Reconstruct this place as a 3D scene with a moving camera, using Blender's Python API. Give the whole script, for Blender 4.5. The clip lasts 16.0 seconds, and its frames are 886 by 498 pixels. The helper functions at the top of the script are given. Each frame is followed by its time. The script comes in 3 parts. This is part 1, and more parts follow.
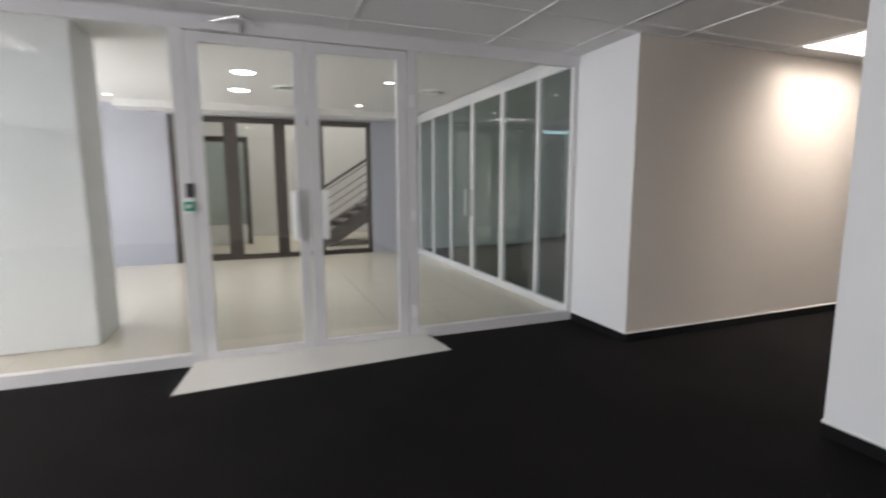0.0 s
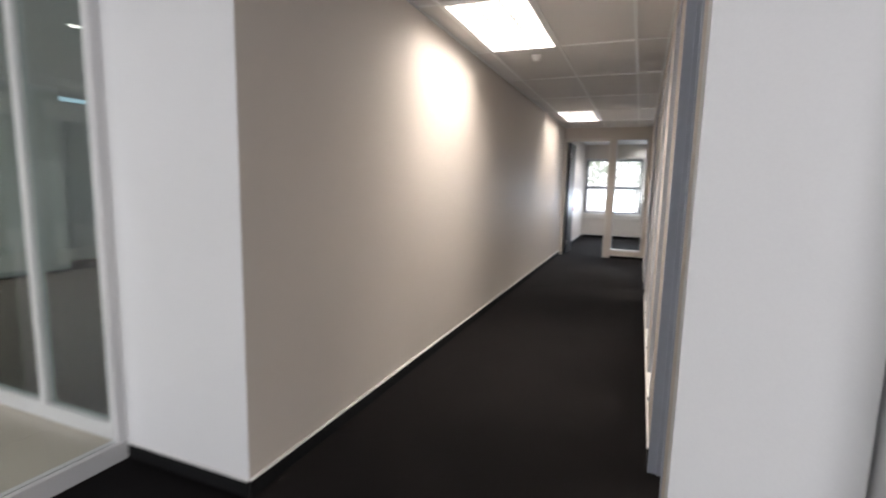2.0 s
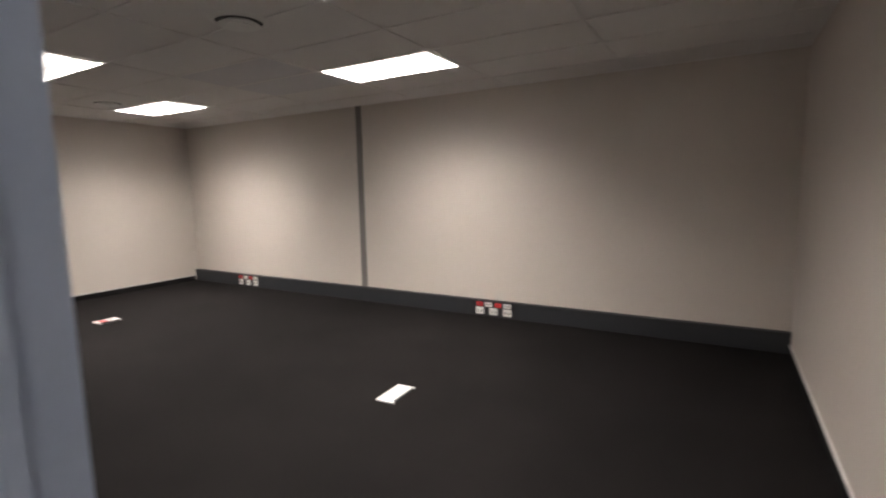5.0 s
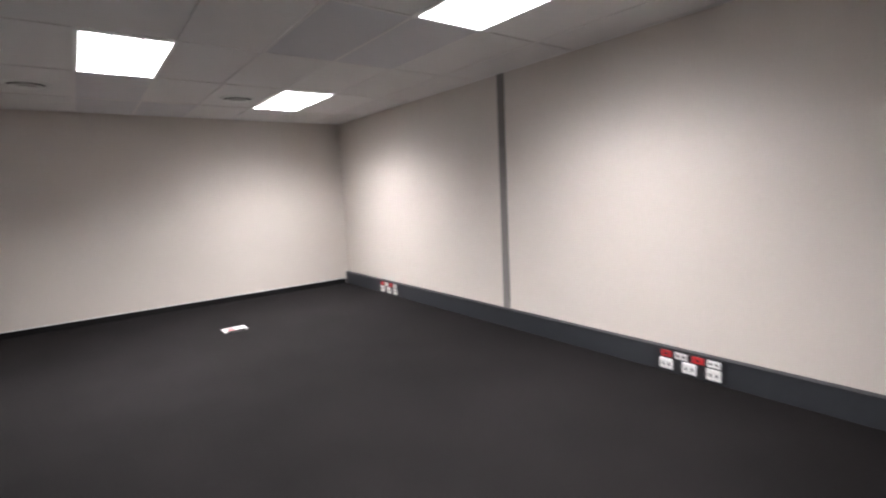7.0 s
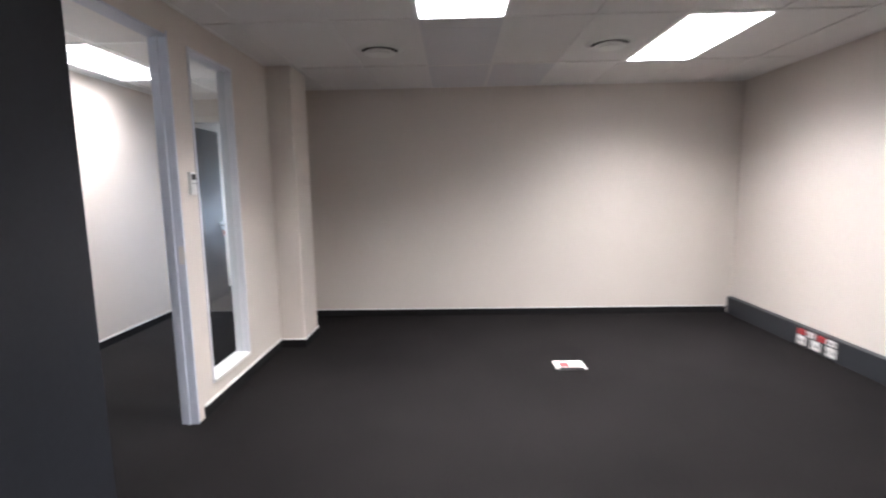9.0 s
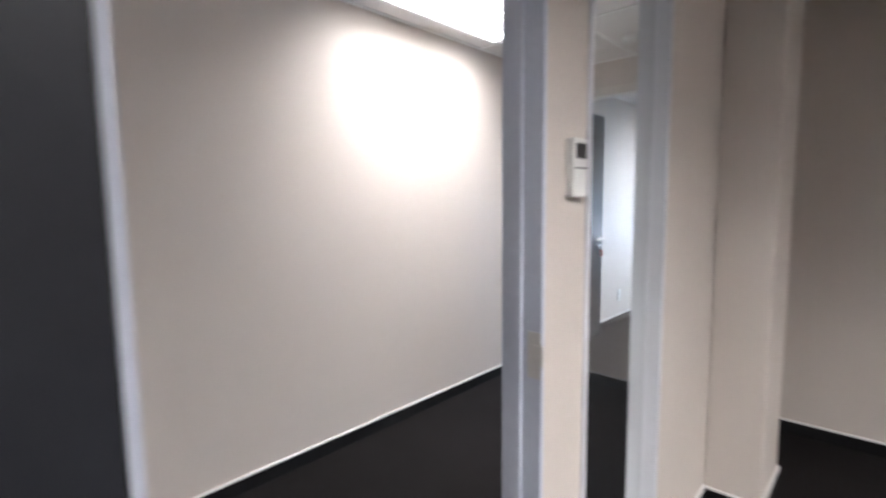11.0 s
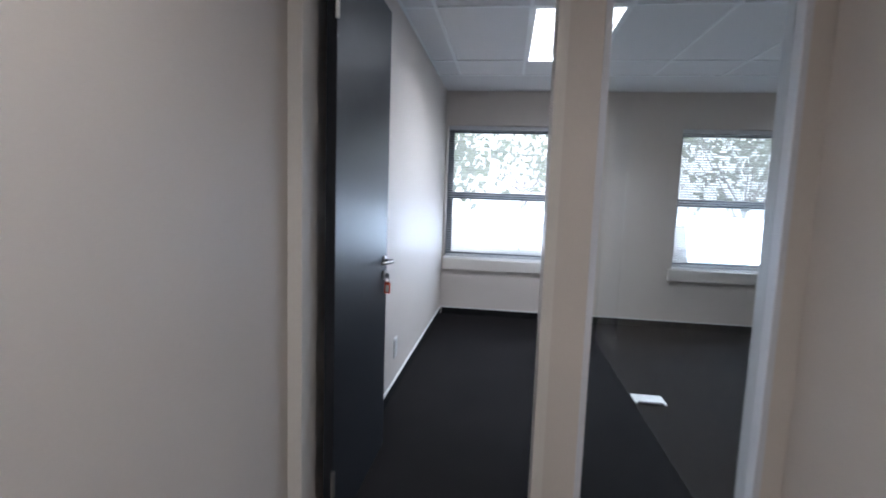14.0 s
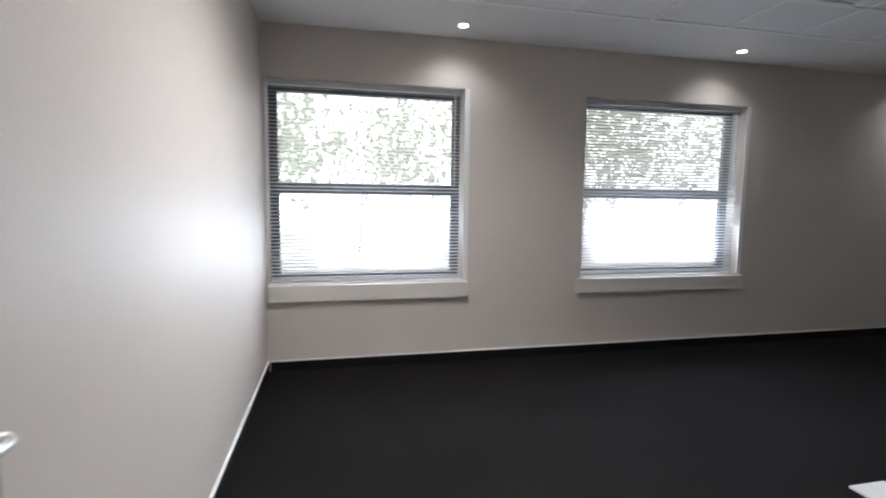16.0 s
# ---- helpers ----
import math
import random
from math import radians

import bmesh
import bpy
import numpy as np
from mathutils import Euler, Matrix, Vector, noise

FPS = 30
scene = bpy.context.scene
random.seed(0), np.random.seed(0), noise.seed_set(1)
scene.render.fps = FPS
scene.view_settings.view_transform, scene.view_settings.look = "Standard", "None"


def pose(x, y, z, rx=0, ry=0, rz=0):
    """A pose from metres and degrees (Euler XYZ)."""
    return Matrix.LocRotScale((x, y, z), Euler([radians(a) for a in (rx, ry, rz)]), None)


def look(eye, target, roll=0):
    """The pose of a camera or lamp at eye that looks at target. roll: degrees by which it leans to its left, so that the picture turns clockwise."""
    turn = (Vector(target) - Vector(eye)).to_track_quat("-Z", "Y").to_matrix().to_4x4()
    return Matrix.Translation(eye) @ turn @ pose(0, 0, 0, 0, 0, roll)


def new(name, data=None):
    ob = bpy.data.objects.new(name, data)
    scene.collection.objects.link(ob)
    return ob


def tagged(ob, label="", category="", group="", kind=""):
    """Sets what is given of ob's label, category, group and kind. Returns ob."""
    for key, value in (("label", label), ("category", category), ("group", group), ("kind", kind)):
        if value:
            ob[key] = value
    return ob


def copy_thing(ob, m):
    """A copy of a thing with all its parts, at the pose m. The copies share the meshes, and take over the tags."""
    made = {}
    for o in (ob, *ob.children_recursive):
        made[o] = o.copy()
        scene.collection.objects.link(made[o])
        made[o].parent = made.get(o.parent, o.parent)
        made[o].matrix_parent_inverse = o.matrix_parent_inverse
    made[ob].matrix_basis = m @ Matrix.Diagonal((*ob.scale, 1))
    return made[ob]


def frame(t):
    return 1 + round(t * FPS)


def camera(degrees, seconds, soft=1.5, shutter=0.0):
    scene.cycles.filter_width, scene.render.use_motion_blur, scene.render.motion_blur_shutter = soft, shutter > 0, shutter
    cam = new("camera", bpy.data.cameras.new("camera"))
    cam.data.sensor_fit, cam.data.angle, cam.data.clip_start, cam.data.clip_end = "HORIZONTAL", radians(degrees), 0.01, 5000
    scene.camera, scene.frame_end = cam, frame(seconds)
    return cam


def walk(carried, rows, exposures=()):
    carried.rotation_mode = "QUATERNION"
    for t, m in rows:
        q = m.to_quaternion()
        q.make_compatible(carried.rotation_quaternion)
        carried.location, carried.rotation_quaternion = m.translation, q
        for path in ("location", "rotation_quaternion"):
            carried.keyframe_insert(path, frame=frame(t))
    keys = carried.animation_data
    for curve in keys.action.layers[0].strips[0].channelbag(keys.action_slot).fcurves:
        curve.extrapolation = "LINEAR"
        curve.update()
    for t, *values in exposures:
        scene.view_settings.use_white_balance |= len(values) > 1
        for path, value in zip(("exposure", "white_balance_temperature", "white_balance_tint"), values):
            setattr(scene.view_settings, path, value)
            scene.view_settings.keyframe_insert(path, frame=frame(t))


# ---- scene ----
cam = camera(85.3, 16.0, 2.0, 0.5)
PATH = [
    (0, (3.175, -2.919, 1.374), (1.327, -2.203, 1.101), -0.2),
    (0.5, (2.702, -2.604, 1.411), (1.024, -1.547, 1.151), 0.6),
    (1, (2.276, -2.264, 1.412), (0.868, -0.871, 1.131), 0.8),
    (1.5, (1.843, -1.868, 1.375), (0.708, -0.246, 1.090), 0.8),
    (2, (1.491, -1.493, 1.377), (0.745, 0.344, 1.111), 1.3),
    (2.5, (1.226, -1.014, 1.354), (0.709, 0.900, 1.087), 2.2),
    (3, (1.024, -0.630, 1.368), (0.967, 1.353, 1.120), 2.1),
    (3.5, (0.974, -0.330, 1.408), (1.566, 1.565, 1.166), 1.9),
    (4, (1.098, -0.007, 1.435), (2.260, 1.601, 1.181), 0.7),
    (4.5, (1.250, 0.242, 1.452), (2.916, 1.323, 1.215), 0.5),
    (7, (3.024, 0.994, 1.438), (4.22, 2.579, 1.195), -2.7),
    (7.5, (3.257, 1.285, 1.416), (4.088, 3.092, 1.206), -0.8),
    (8, (3.37, 1.78, 1.446), (3.826, 3.714, 1.217), -0.7),
    (8.5, (3.408, 2.266, 1.468), (3.569, 4.245, 1.223), -0.2),
    (9, (3.372, 2.788, 1.47), (3.32, 4.771, 1.215), -1.0),
    (9.5, (3.244, 3.286, 1.462), (2.754, 5.212, 1.243), -1.8),
    (10, (3.067, 3.776, 1.466), (2.194, 5.566, 1.29), -1.3),
    (12.5, (1.331, 5.861, 1.362), (0.042, 7.378, 1.162), 0.6),
    (13, (1.098, 6.224, 1.324), (0.377, 8.078, 1.119), 1.4),
    (13.5, (0.911, 6.625, 1.342), (0.45, 8.559, 1.126), 1.5),
    (14, (0.725, 7.025, 1.367), (0.471, 8.997, 1.15), 2.0),
    (14.5, (0.609, 7.532, 1.311), (0.416, 9.514, 1.118), 1.1),
    (15, (0.513, 7.977, 1.321), (0.492, 9.968, 1.131), 1.7),
    (15.5, (0.441, 8.404, 1.322), (0.676, 10.381, 1.132), 1.5),
    (16, (0.52, 8.82, 1.301), (0.949, 10.764, 1.103), 0.7),
]
# the two unseen stretches: in through the first office door, out through the second
GAPS = [
    (4.7, (1.335, 0.31, 1.455), (3.09, 1.215, 1.218), -0.2),
    (5.3, (1.75, 0.50, 1.458), (3.30, 1.62, 1.22), -2.5),
    (6.1, (2.42, 0.73, 1.455), (3.78, 2.08, 1.23), -2.4),
    (10.7, (2.60, 4.42, 1.46), (1.36, 5.93, 1.27), -1.0),
    (11.2, (2.08, 4.88, 1.43), (0.72, 6.30, 1.23), -0.4),
    (11.8, (1.58, 5.30, 1.38), (0.22, 6.74, 1.18), 0.3),
]
EXPO = [(0.0, 0.12, 6500, 13), (0.5, 0.32, 6500, 13), (1.5, 0.28, 6500, 13), (2.5, 0.12, 6600, 15), (3.0, -0.1, 6400, 15), (3.5, -0.25, 5950, 11), (4.0, -0.05, 6300, 13),
        (4.5, 0.2, 6450, 14), (6.8, 1.05, 5800, 14), (9.0, 1.15, 5750, 14), (10.2, 1.2, 5750, 14), (12.3, 0.4, 6000, 14), (13.5, -0.05, 5800, 13), (15.5, 0.05, 6250, 13), (16.0, 0.05, 6600, 14)]
walk(cam, [(t, look(eye, target, roll)) for t, eye, target, roll in sorted(PATH + GAPS)], EXPO)

# ---------------------------------------------------------------- world and sun
C = 2.55          # ceiling height
W = 1.62          # corridor width
T = 0.10          # partition thickness
world = bpy.data.worlds.new("sky")
scene.world = world
world.use_nodes = True
wn = world.node_tree
sky = wn.nodes.new("ShaderNodeTexSky")
sky.sky_type, sky.sun_disc = "NISHITA", False
sky.sun_elevation, sky.sun_rotation = radians(48), radians(150)
wn.links.new(sky.outputs[0], wn.nodes["Background"].inputs[0])
wn.nodes["Background"].inputs[1].default_value = 0.15
sun = new("sun", bpy.data.lights.new("sun", "SUN"))
sun.data.energy, sun.data.angle, sun.data.color = 5.0, radians(0.6), (1.0, 0.95, 0.88)
sun.matrix_world = look((0, 0, 40), (18, 26, 0))


def area_lamp(name, x, y, z, sx, sy, power, color, spread=150, aim=(0, 0, -1)):
    ob = new(name, bpy.data.lights.new(name, "AREA"))
    d = ob.data
    d.shape, d.size, d.size_y, d.energy, d.color, d.spread = "RECTANGLE", sx, sy, power, color, radians(spread)
    ob.matrix_world = look((x, y, z), (x + aim[0], y + aim[1] + 1e-5, z + aim[2]))
    return ob


WARM, COOL = (1.0, 0.925, 0.82), (0.92, 0.96, 1.0)
TROFFERS = [  # x, y of the centre, power, spread
    (0.47, 2.19, 36, 146), (0.45, 6.95, 22, 146),
    (3.43, 1.86, 52, 136), (5.17, 3.06, 46, 138), (3.43, 5.46, 60, 136), (5.17, 6.66, 58, 138),
    (1.12, 10.77, 54, 172), (0.47, -5.2, 30, 130), (4.60, -4.0, 26, 130),
]
for x, y, p, sp in TROFFERS:
    area_lamp("troffer_light", x, y, C + 0.055, 0.52, 1.12, p, COOL if y > 9 else WARM, sp)
# daylight through the window openings
for x0, x1, p in ((0.20, 1.50, 24), (2.55, 4.13, 46)):
    area_lamp("window_daylight", (x0 + x1) / 2, 12.69, 0.99, x1 - x0 - 0.36, 0.52, p, (0.70, 0.84, 1.0), 175, (0, -1, 0.42))
area_lamp("lobby_daylight", -3.4, -6.86, 1.3, 4.2, 2.2, 120, COOL, 160, (0, 1, 0))
area_lamp("open_plan_daylight", 4.0, -7.86, 1.4, 5.0, 1.5, 185, (0.94, 0.97, 1.0), 160, (0, 1, 0))


# ---------------------------------------------------------------- materials
def material(name, color, rough=0.6, metal=0.0, bump=0.0, scale=60.0, vary=0.08, big=1.2, spec=0.5, piece=0.0, coat=0.0):
    m = bpy.data.materials.new(name)
    m.use_nodes = True
    nt = m.node_tree
    n, l = nt.nodes, nt.links
    b = n["Principled BSDF"]
    b.inputs["Roughness"].default_value, b.inputs["Metallic"].default_value = rough, metal
    b.inputs["Specular IOR Level"].default_value = spec
    b.inputs["Coat Weight"].default_value = coat
    tc = n.new("ShaderNodeTexCoord")
    geo = n.new("ShaderNodeNewGeometry")
    fine, wide = n.new("ShaderNodeTexNoise"), n.new("ShaderNodeTexNoise")
    fine.inputs["Scale"].default_value, fine.inputs["Detail"].default_value = scale, 4
    wide.inputs["Scale"].default_value, wide.inputs["Detail"].default_value = big, 5
    for t in (fine, wide):
        l.new(geo.outputs["Position"], t.inputs["Vector"])
    add = n.new("ShaderNodeMath")
    add.operation = "ADD"
    l.new(fine.outputs[0], add.inputs[0]), l.new(wide.outputs[0], add.inputs[1])
    last = add
    if piece:
        info, mul, add2 = n.new("ShaderNodeObjectInfo"), n.new("ShaderNodeMath"), n.new("ShaderNodeMath")
        mul.operation, add2.operation, mul.inputs[1].default_value = "MULTIPLY", "ADD", piece
        l.new(info.outputs["Random"], mul.inputs[0]), l.new(mul.outputs[0], add2.inputs[0]), l.new(add.outputs[0], add2.inputs[1])
        last = add2
    ramp = n.new("ShaderNodeMapRange")
    ramp.inputs[1].default_value, ramp.inputs[2].default_value = 0.6, 1.4 + piece
    ramp.inputs[3].default_value, ramp.inputs[4].default_value = 1 - vary, 1 + vary
    l.new(last.outputs[0], ramp.inputs[0])
    mix = n.new("ShaderNodeVectorMath")
    mix.operation = "SCALE"
    mix.inputs[0].default_value = color[:3]
    l.new(ramp.outputs[0], mix.inputs["Scale"])
    l.new(mix.outputs[0], b.inputs["Base Color"])
    if bump:
        bp = n.new("ShaderNodeBump")
        bp.inputs["Strength"].default_value, bp.inputs["Distance"].default_value = bump, 0.004
        l.new(fine.outputs[0], bp.inputs["Height"]), l.new(bp.outputs[0], b.inputs["Normal"])
    return m


def glowing(name, color, strength):
    m = bpy.data.materials.new(name)
    m.use_nodes = True
    b = m.node_tree.nodes["Principled BSDF"]
    b.inputs["Base Color"].default_value = (0.8, 0.8, 0.8, 1)
    b.inputs["Emission Color"].default_value, b.inputs["Emission Strength"].default_value = (*color, 1), strength
    return m


def glazing(name, tint, rough=0.0):
    m = bpy.data.materials.new(name)
    m.use_nodes = True
    b = m.node_tree.nodes["Principled BSDF"]
    b.inputs["Base Color"].default_value = (*tint, 1)
    b.inputs["Roughness"].default_value, b.inputs["IOR"].default_value = rough, 1.45
    b.inputs["Transmission Weight"].default_value = 1.0
    return m


M_WALL = material("taupe_wall_paint", (0.61, 0.555, 0.505), 0.55, bump=0.12, scale=140, vary=0.03)
M_WHITE = material("white_wall_paint", (0.73, 0.725, 0.725), 0.6, bump=0.1, scale=140, vary=0.025)
M_CEIL = material("ceiling_tile", (0.76, 0.745, 0.735), 0.9, bump=0.25, scale=220, vary=0.04)
M_CEILG = material("tile_shadow_gap", (0.20, 0.185, 0.175), 0.8)
M_TBAR = material("ceiling_grid_white", (0.86, 0.86, 0.85), 0.45, vary=0.02)
M_CARPET = material("black_loop_carpet", (0.0088, 0.0075, 0.0076), 0.98, bump=0.9, scale=420, vary=0.5, big=1.7, spec=0.15)
M_SKIRT = material("black_carpet_skirting", (0.010, 0.0098, 0.0104), 0.95, bump=0.6, scale=380, vary=0.3, spec=0.15)
M_TRIM = material("white_skirting_trim", (0.76, 0.75, 0.73), 0.4, vary=0.03)
M_TRUNK = material("charcoal_trunking", (0.026, 0.028, 0.032), 0.5, vary=0.1)
M_ALU = material("satin_aluminium", (0.70, 0.69, 0.69), 0.38, 0.15, scale=90, vary=0.05)
M_ALUD = material("bronze_aluminium", (0.060, 0.048, 0.040), 0.4, 0.3, vary=0.1)
# both frame greys lean blue: the daylight tint is put into the colour
M_FRAME = material("daylight_tinted_steel_frame", (0.54, 0.57, 0.65), 0.42, vary=0.04)
M_SLOT = material("pale_grey_window_frame", (0.64, 0.645, 0.68), 0.42, vary=0.03)
M_DOOR = material("charcoal_door_laminate", (0.021, 0.0225, 0.027), 0.40, spec=0.22, scale=30, vary=0.12)
M_STEEL = material("brushed_steel", (0.60, 0.59, 0.57), 0.28, 0.95, scale=160, vary=0.06)
M_PLAST = material("white_plastic", (0.80, 0.80, 0.78), 0.35, vary=0.02)
M_RED = material("red_plastic", (0.55, 0.03, 0.035), 0.35, vary=0.05)
M_ORANGE = material("orange_red_tag", (0.75, 0.09, 0.03), 0.4, vary=0.05)
M_BLACK = material("black_plastic", (0.02, 0.02, 0.022), 0.4)
M_TILE = material("cream_porcelain", (0.62, 0.56, 0.47), 0.16, scale=18, vary=0.05, big=1.0, piece=0.3)
M_GROUT = material("tile_grout", (0.55, 0.50, 0.42), 0.6)
M_RAMP = material("white_threshold_ramp", (0.72, 0.70, 0.66), 0.45, vary=0.05)
M_SLAT = material("blind_slat", (0.62, 0.63, 0.64), 0.45, vary=0.03)
M_WINF = material("dark_window_frame", (0.09, 0.10, 0.12), 0.4, 0.3)
M_SILL = material("sill_paint", (0.66, 0.62, 0.57), 0.45, vary=0.03)
M_GREEN = material("green_button", (0.02, 0.30, 0.18), 0.4)
M_BULK = material("lobby_plaster", (0.68, 0.66, 0.64), 0.7, bump=0.1, vary=0.03)
M_BLUEW = material("blue_grey_wall", (0.36, 0.36, 0.40), 0.5, vary=0.03)
M_STAIR = material("dark_stair_tread", (0.10, 0.08, 0.075), 0.5, vary=0.15)
M_LEAF = material("foliage", (0.11, 0.13, 0.08), 0.7, scale=8, vary=0.5)
_lt = M_LEAF.node_tree
_tr, _ad = _lt.nodes.new("ShaderNodeBsdfTranslucent"), _lt.nodes.new("ShaderNodeAddShader")
_tr.inputs[0].default_value = (0.22, 0.27, 0.15, 1)
_lt.links.new(_lt.nodes["Principled BSDF"].outputs[0], _ad.inputs[0]), _lt.links.new(_tr.outputs[0], _ad.inputs[1])
_lt.links.new(_ad.outputs[0], _lt.nodes["Material Output"].inputs[0])
M_BARK = material("bark", (0.24, 0.20, 0.16), 0.9, bump=0.6, scale=20, vary=0.3)
M_PAVE = material("pale_paving", (0.74, 0.73, 0.70), 0.85, bump=0.3, scale=12, vary=0.12)
M_REFL = material("louvre_reflector", (0.24, 0.24, 0.235), 0.35, 0.0, vary=0.02)
M_GLOW = glowing("fluorescent_diffuser", (1.0, 0.96, 0.90), 5.0)
M_SPOT = glowing("downlight_lens", (1.0, 0.97, 0.92), 14.0)
M_GLASS = glazing("clear_glass", (0.93, 0.96, 0.95))
# window glass with a pale translucent veil mixed in to imitate lens glare
M_GLASSV = glazing("glare_veil_window_glass", (0.95, 0.97, 0.97))
_gn = M_GLASSV.node_tree
_gt, _gm, _gd = _gn.nodes.new("ShaderNodeBsdfTranslucent"), _gn.nodes.new("ShaderNodeMixShader"), _gn.nodes.new("ShaderNodeTexNoise")
_gr = _gn.nodes.new("ShaderNodeMapRange")
_gd.inputs["Scale"].default_value, _gd.inputs["Detail"].default_value = 3.0, 6
_gr.inputs[3].default_value, _gr.inputs[4].default_value = 0.10, 0.22
_gt.inputs[0].default_value = (0.9, 0.93, 0.95, 1)
_gn.links.new(_gd.outputs[0], _gr.inputs[0]), _gn.links.new(_gr.outputs[0], _gm.inputs[0])
_gn.links.new(_gn.nodes["Principled BSDF"].outputs[0], _gm.inputs[1]), _gn.links.new(_gt.outputs[0], _gm.inputs[2])
_gn.links.new(_gm.outputs[0], _gn.nodes["Material Output"].inputs[0])
M_GLASSG = glazing("greenish_tinted_glass", (0.50, 0.60, 0.57))


# ---------------------------------------------------------------- mesh helpers
def cuboid(bm, x0, x1, y0, y1, z0, z1):
    v = [bm.verts.new((x, y, z)) for z in (z0, z1) for x, y in ((x0, y0), (x1, y0), (x1, y1), (x0, y1))]
    for f in ((3, 2, 1, 0), (4, 5, 6, 7), (0, 1, 5, 4), (1, 2, 6, 5), (2, 3, 7, 6), (3, 0, 4, 7)):
        bm.faces.new([v[i] for i in f])


def boxes(*dims):
    bm = bmesh.new()
    for d in dims:
        cuboid(bm, *d)
    return bm


def rounded(x0, x1, y0, y1, z0, z1, r=0.004, seg=2):
    bm = boxes((x0, x1, y0, y1, z0, z1))
    bmesh.ops.bevel(bm, geom=bm.edges[:], offset=r, segments=seg, affect="EDGES", profile=0.5)
    return bm


def tube(bm, a, b, r, r2=None, sides=12):
    a, b = Vector(a), Vector(b)
    d = b - a
    m = Matrix.Translation((a + b) / 2) @ d.to_track_quat("Z", "Y").to_matrix().to_4x4()
    bmesh.ops.create_cone(bm, cap_ends=True, segments=sides, radius1=r, radius2=r if r2 is None else r2, depth=d.length, matrix=m)
    return bm


def mesh_of(name, bm, mat):
    bmesh.ops.recalc_face_normals(bm, faces=bm.faces[:])
    me = bpy.data.meshes.new(name)
    bm.to_mesh(me)
    bm.free()
    me.materials.append(mat)
    return me


def part(name, bm, mat, parent=None, label=""):
    ob = new(name, mesh_of(name, bm, mat))
    if parent is not None:
        ob.parent = parent
    if label:
        ob["label"] = label
    return ob


def smooth(ob):
    for p in ob.data.polygons:
        p.use_smooth = True
    return ob


def thing(name, x, y, z, label, category, group="", kind="", rz=0.0):
    ob = new(name)
    ob.empty_display_size = 0.1
    ob.matrix_world = pose(x, y, z, 0, 0, rz)
    return tagged(ob, label, category, group, kind)


def structure(name, bm, mat, label, category):
    return tagged(part(name, bm, mat), label, category, kind="structure")


# ---------------------------------------------------------------- floors
structure("floor_carpet", boxes((-0.780, 8.0, -8.0, 0.0, -0.12, 0.0), (0.0, 8.0, 0.0, 13.0, -0.12, 0.0), (-7.2, 0.0, 0.16, 4.4, -0.12, -0.001)), M_CARPET,
          "black looped office carpet over the whole floor", "carpet")
lobby_floor = structure("floor_lobby", boxes((-12.0, -0.780, -8.0, 0.16, -0.12, -0.006)), M_GROUT, "cream polished porcelain tiled lobby floor", "floor")

# ---------------------------------------------------------------- walls
# solid block between corridor and lobby offices
structure("wall_corridor", boxes((-0.12, 0.0, 0.0, 12.55, 0, C)), M_WALL, "smooth taupe painted corridor wall", "wall")
structure("wall_pier", boxes((-0.780, 0.0, -0.004, 0.0, 0, C), (-0.780, -0.12, 0.0, 0.16, 0, C)), M_WHITE, "white painted return wall beside the glass partition", "wall")
# short thick wall end before the first office door
structure("wall_end", boxes((W, 2.05, -0.095, 0.0, 0, C), (W + T + 0.002, 2.05, 0.0, 0.06, 0, C)), M_WHITE, "white painted wall end beside the office door", "wall")
structure("wall_office_south", boxes((2.08, 6.62, -0.27, -0.15, 0, C)), M_WALL, "taupe painted end wall of the office", "wall")
structure("wall_office_east", boxes((6.50, 6.62, -0.15, 8.22, 0, C)), M_WALL, "long taupe painted office wall above dark trunking", "wall")
structure("wall_office_north", boxes((W + T, 6.62, 8.22, 8.34, 0, C)), M_WALL, "taupe painted end wall of the office", "wall")

D1 = (0.098, 0.962)      # first office door opening, along y
D2 = (4.81, 5.68)      # second office door opening
HEAD = 2.39
EH = 2.315           # head of the corridor end doorway
PANES = [(1.36, 1.80), (2.33, 2.86), (3.44, 3.97), (5.86, 6.46)]
P0, P1 = 0.18, 2.365
cuts = sorted([(a + 0.021, b - 0.021, 0.0, HEAD - 0.021) for a, b in (D1, D2)] + [(a, b, P0, P1) for a, b in PANES])
pieces, y = [], 0.0
for a, b, z0, z1 in cuts:
    pieces += [(W, W + T, y, a, 0, C), (W, W + T, a, b, z1, C)]
    if z0:
        pieces.append((W, W + T, a, b, 0, z0))
    y = b
pieces.append((W, W + T, y, 8.57, 0, C))
structure("wall_partition", boxes(*pieces), M_WALL, "taupe painted partition with narrow full-height glass slots", "wall")
structure("wall_column", rounded(W + T, 1.95, 7.13, 7.55, 0, C, 0.012), M_WALL, "taupe painted square column against the partition", "column")

# end partition across the corridor
EX0, EX1 = 0.03, 0.87
structure("wall_corridor_end", boxes((0, EX0, 8.57, 8.67, 0, C), (EX0, EX1, 8.57, 8.67, EH, C), (EX1, 0.99, 8.57, 8.67, 0, C),
          (0.99, 1.555, 8.57, 8.67, 0, 0.15), (0.99, 1.555, 8.57, 8.67, EH, C), (1.555, 6.62, 8.57, 8.67, 0, C)), M_WALL,
          "taupe painted partition closing the corridor, with doorway and glass", "wall")
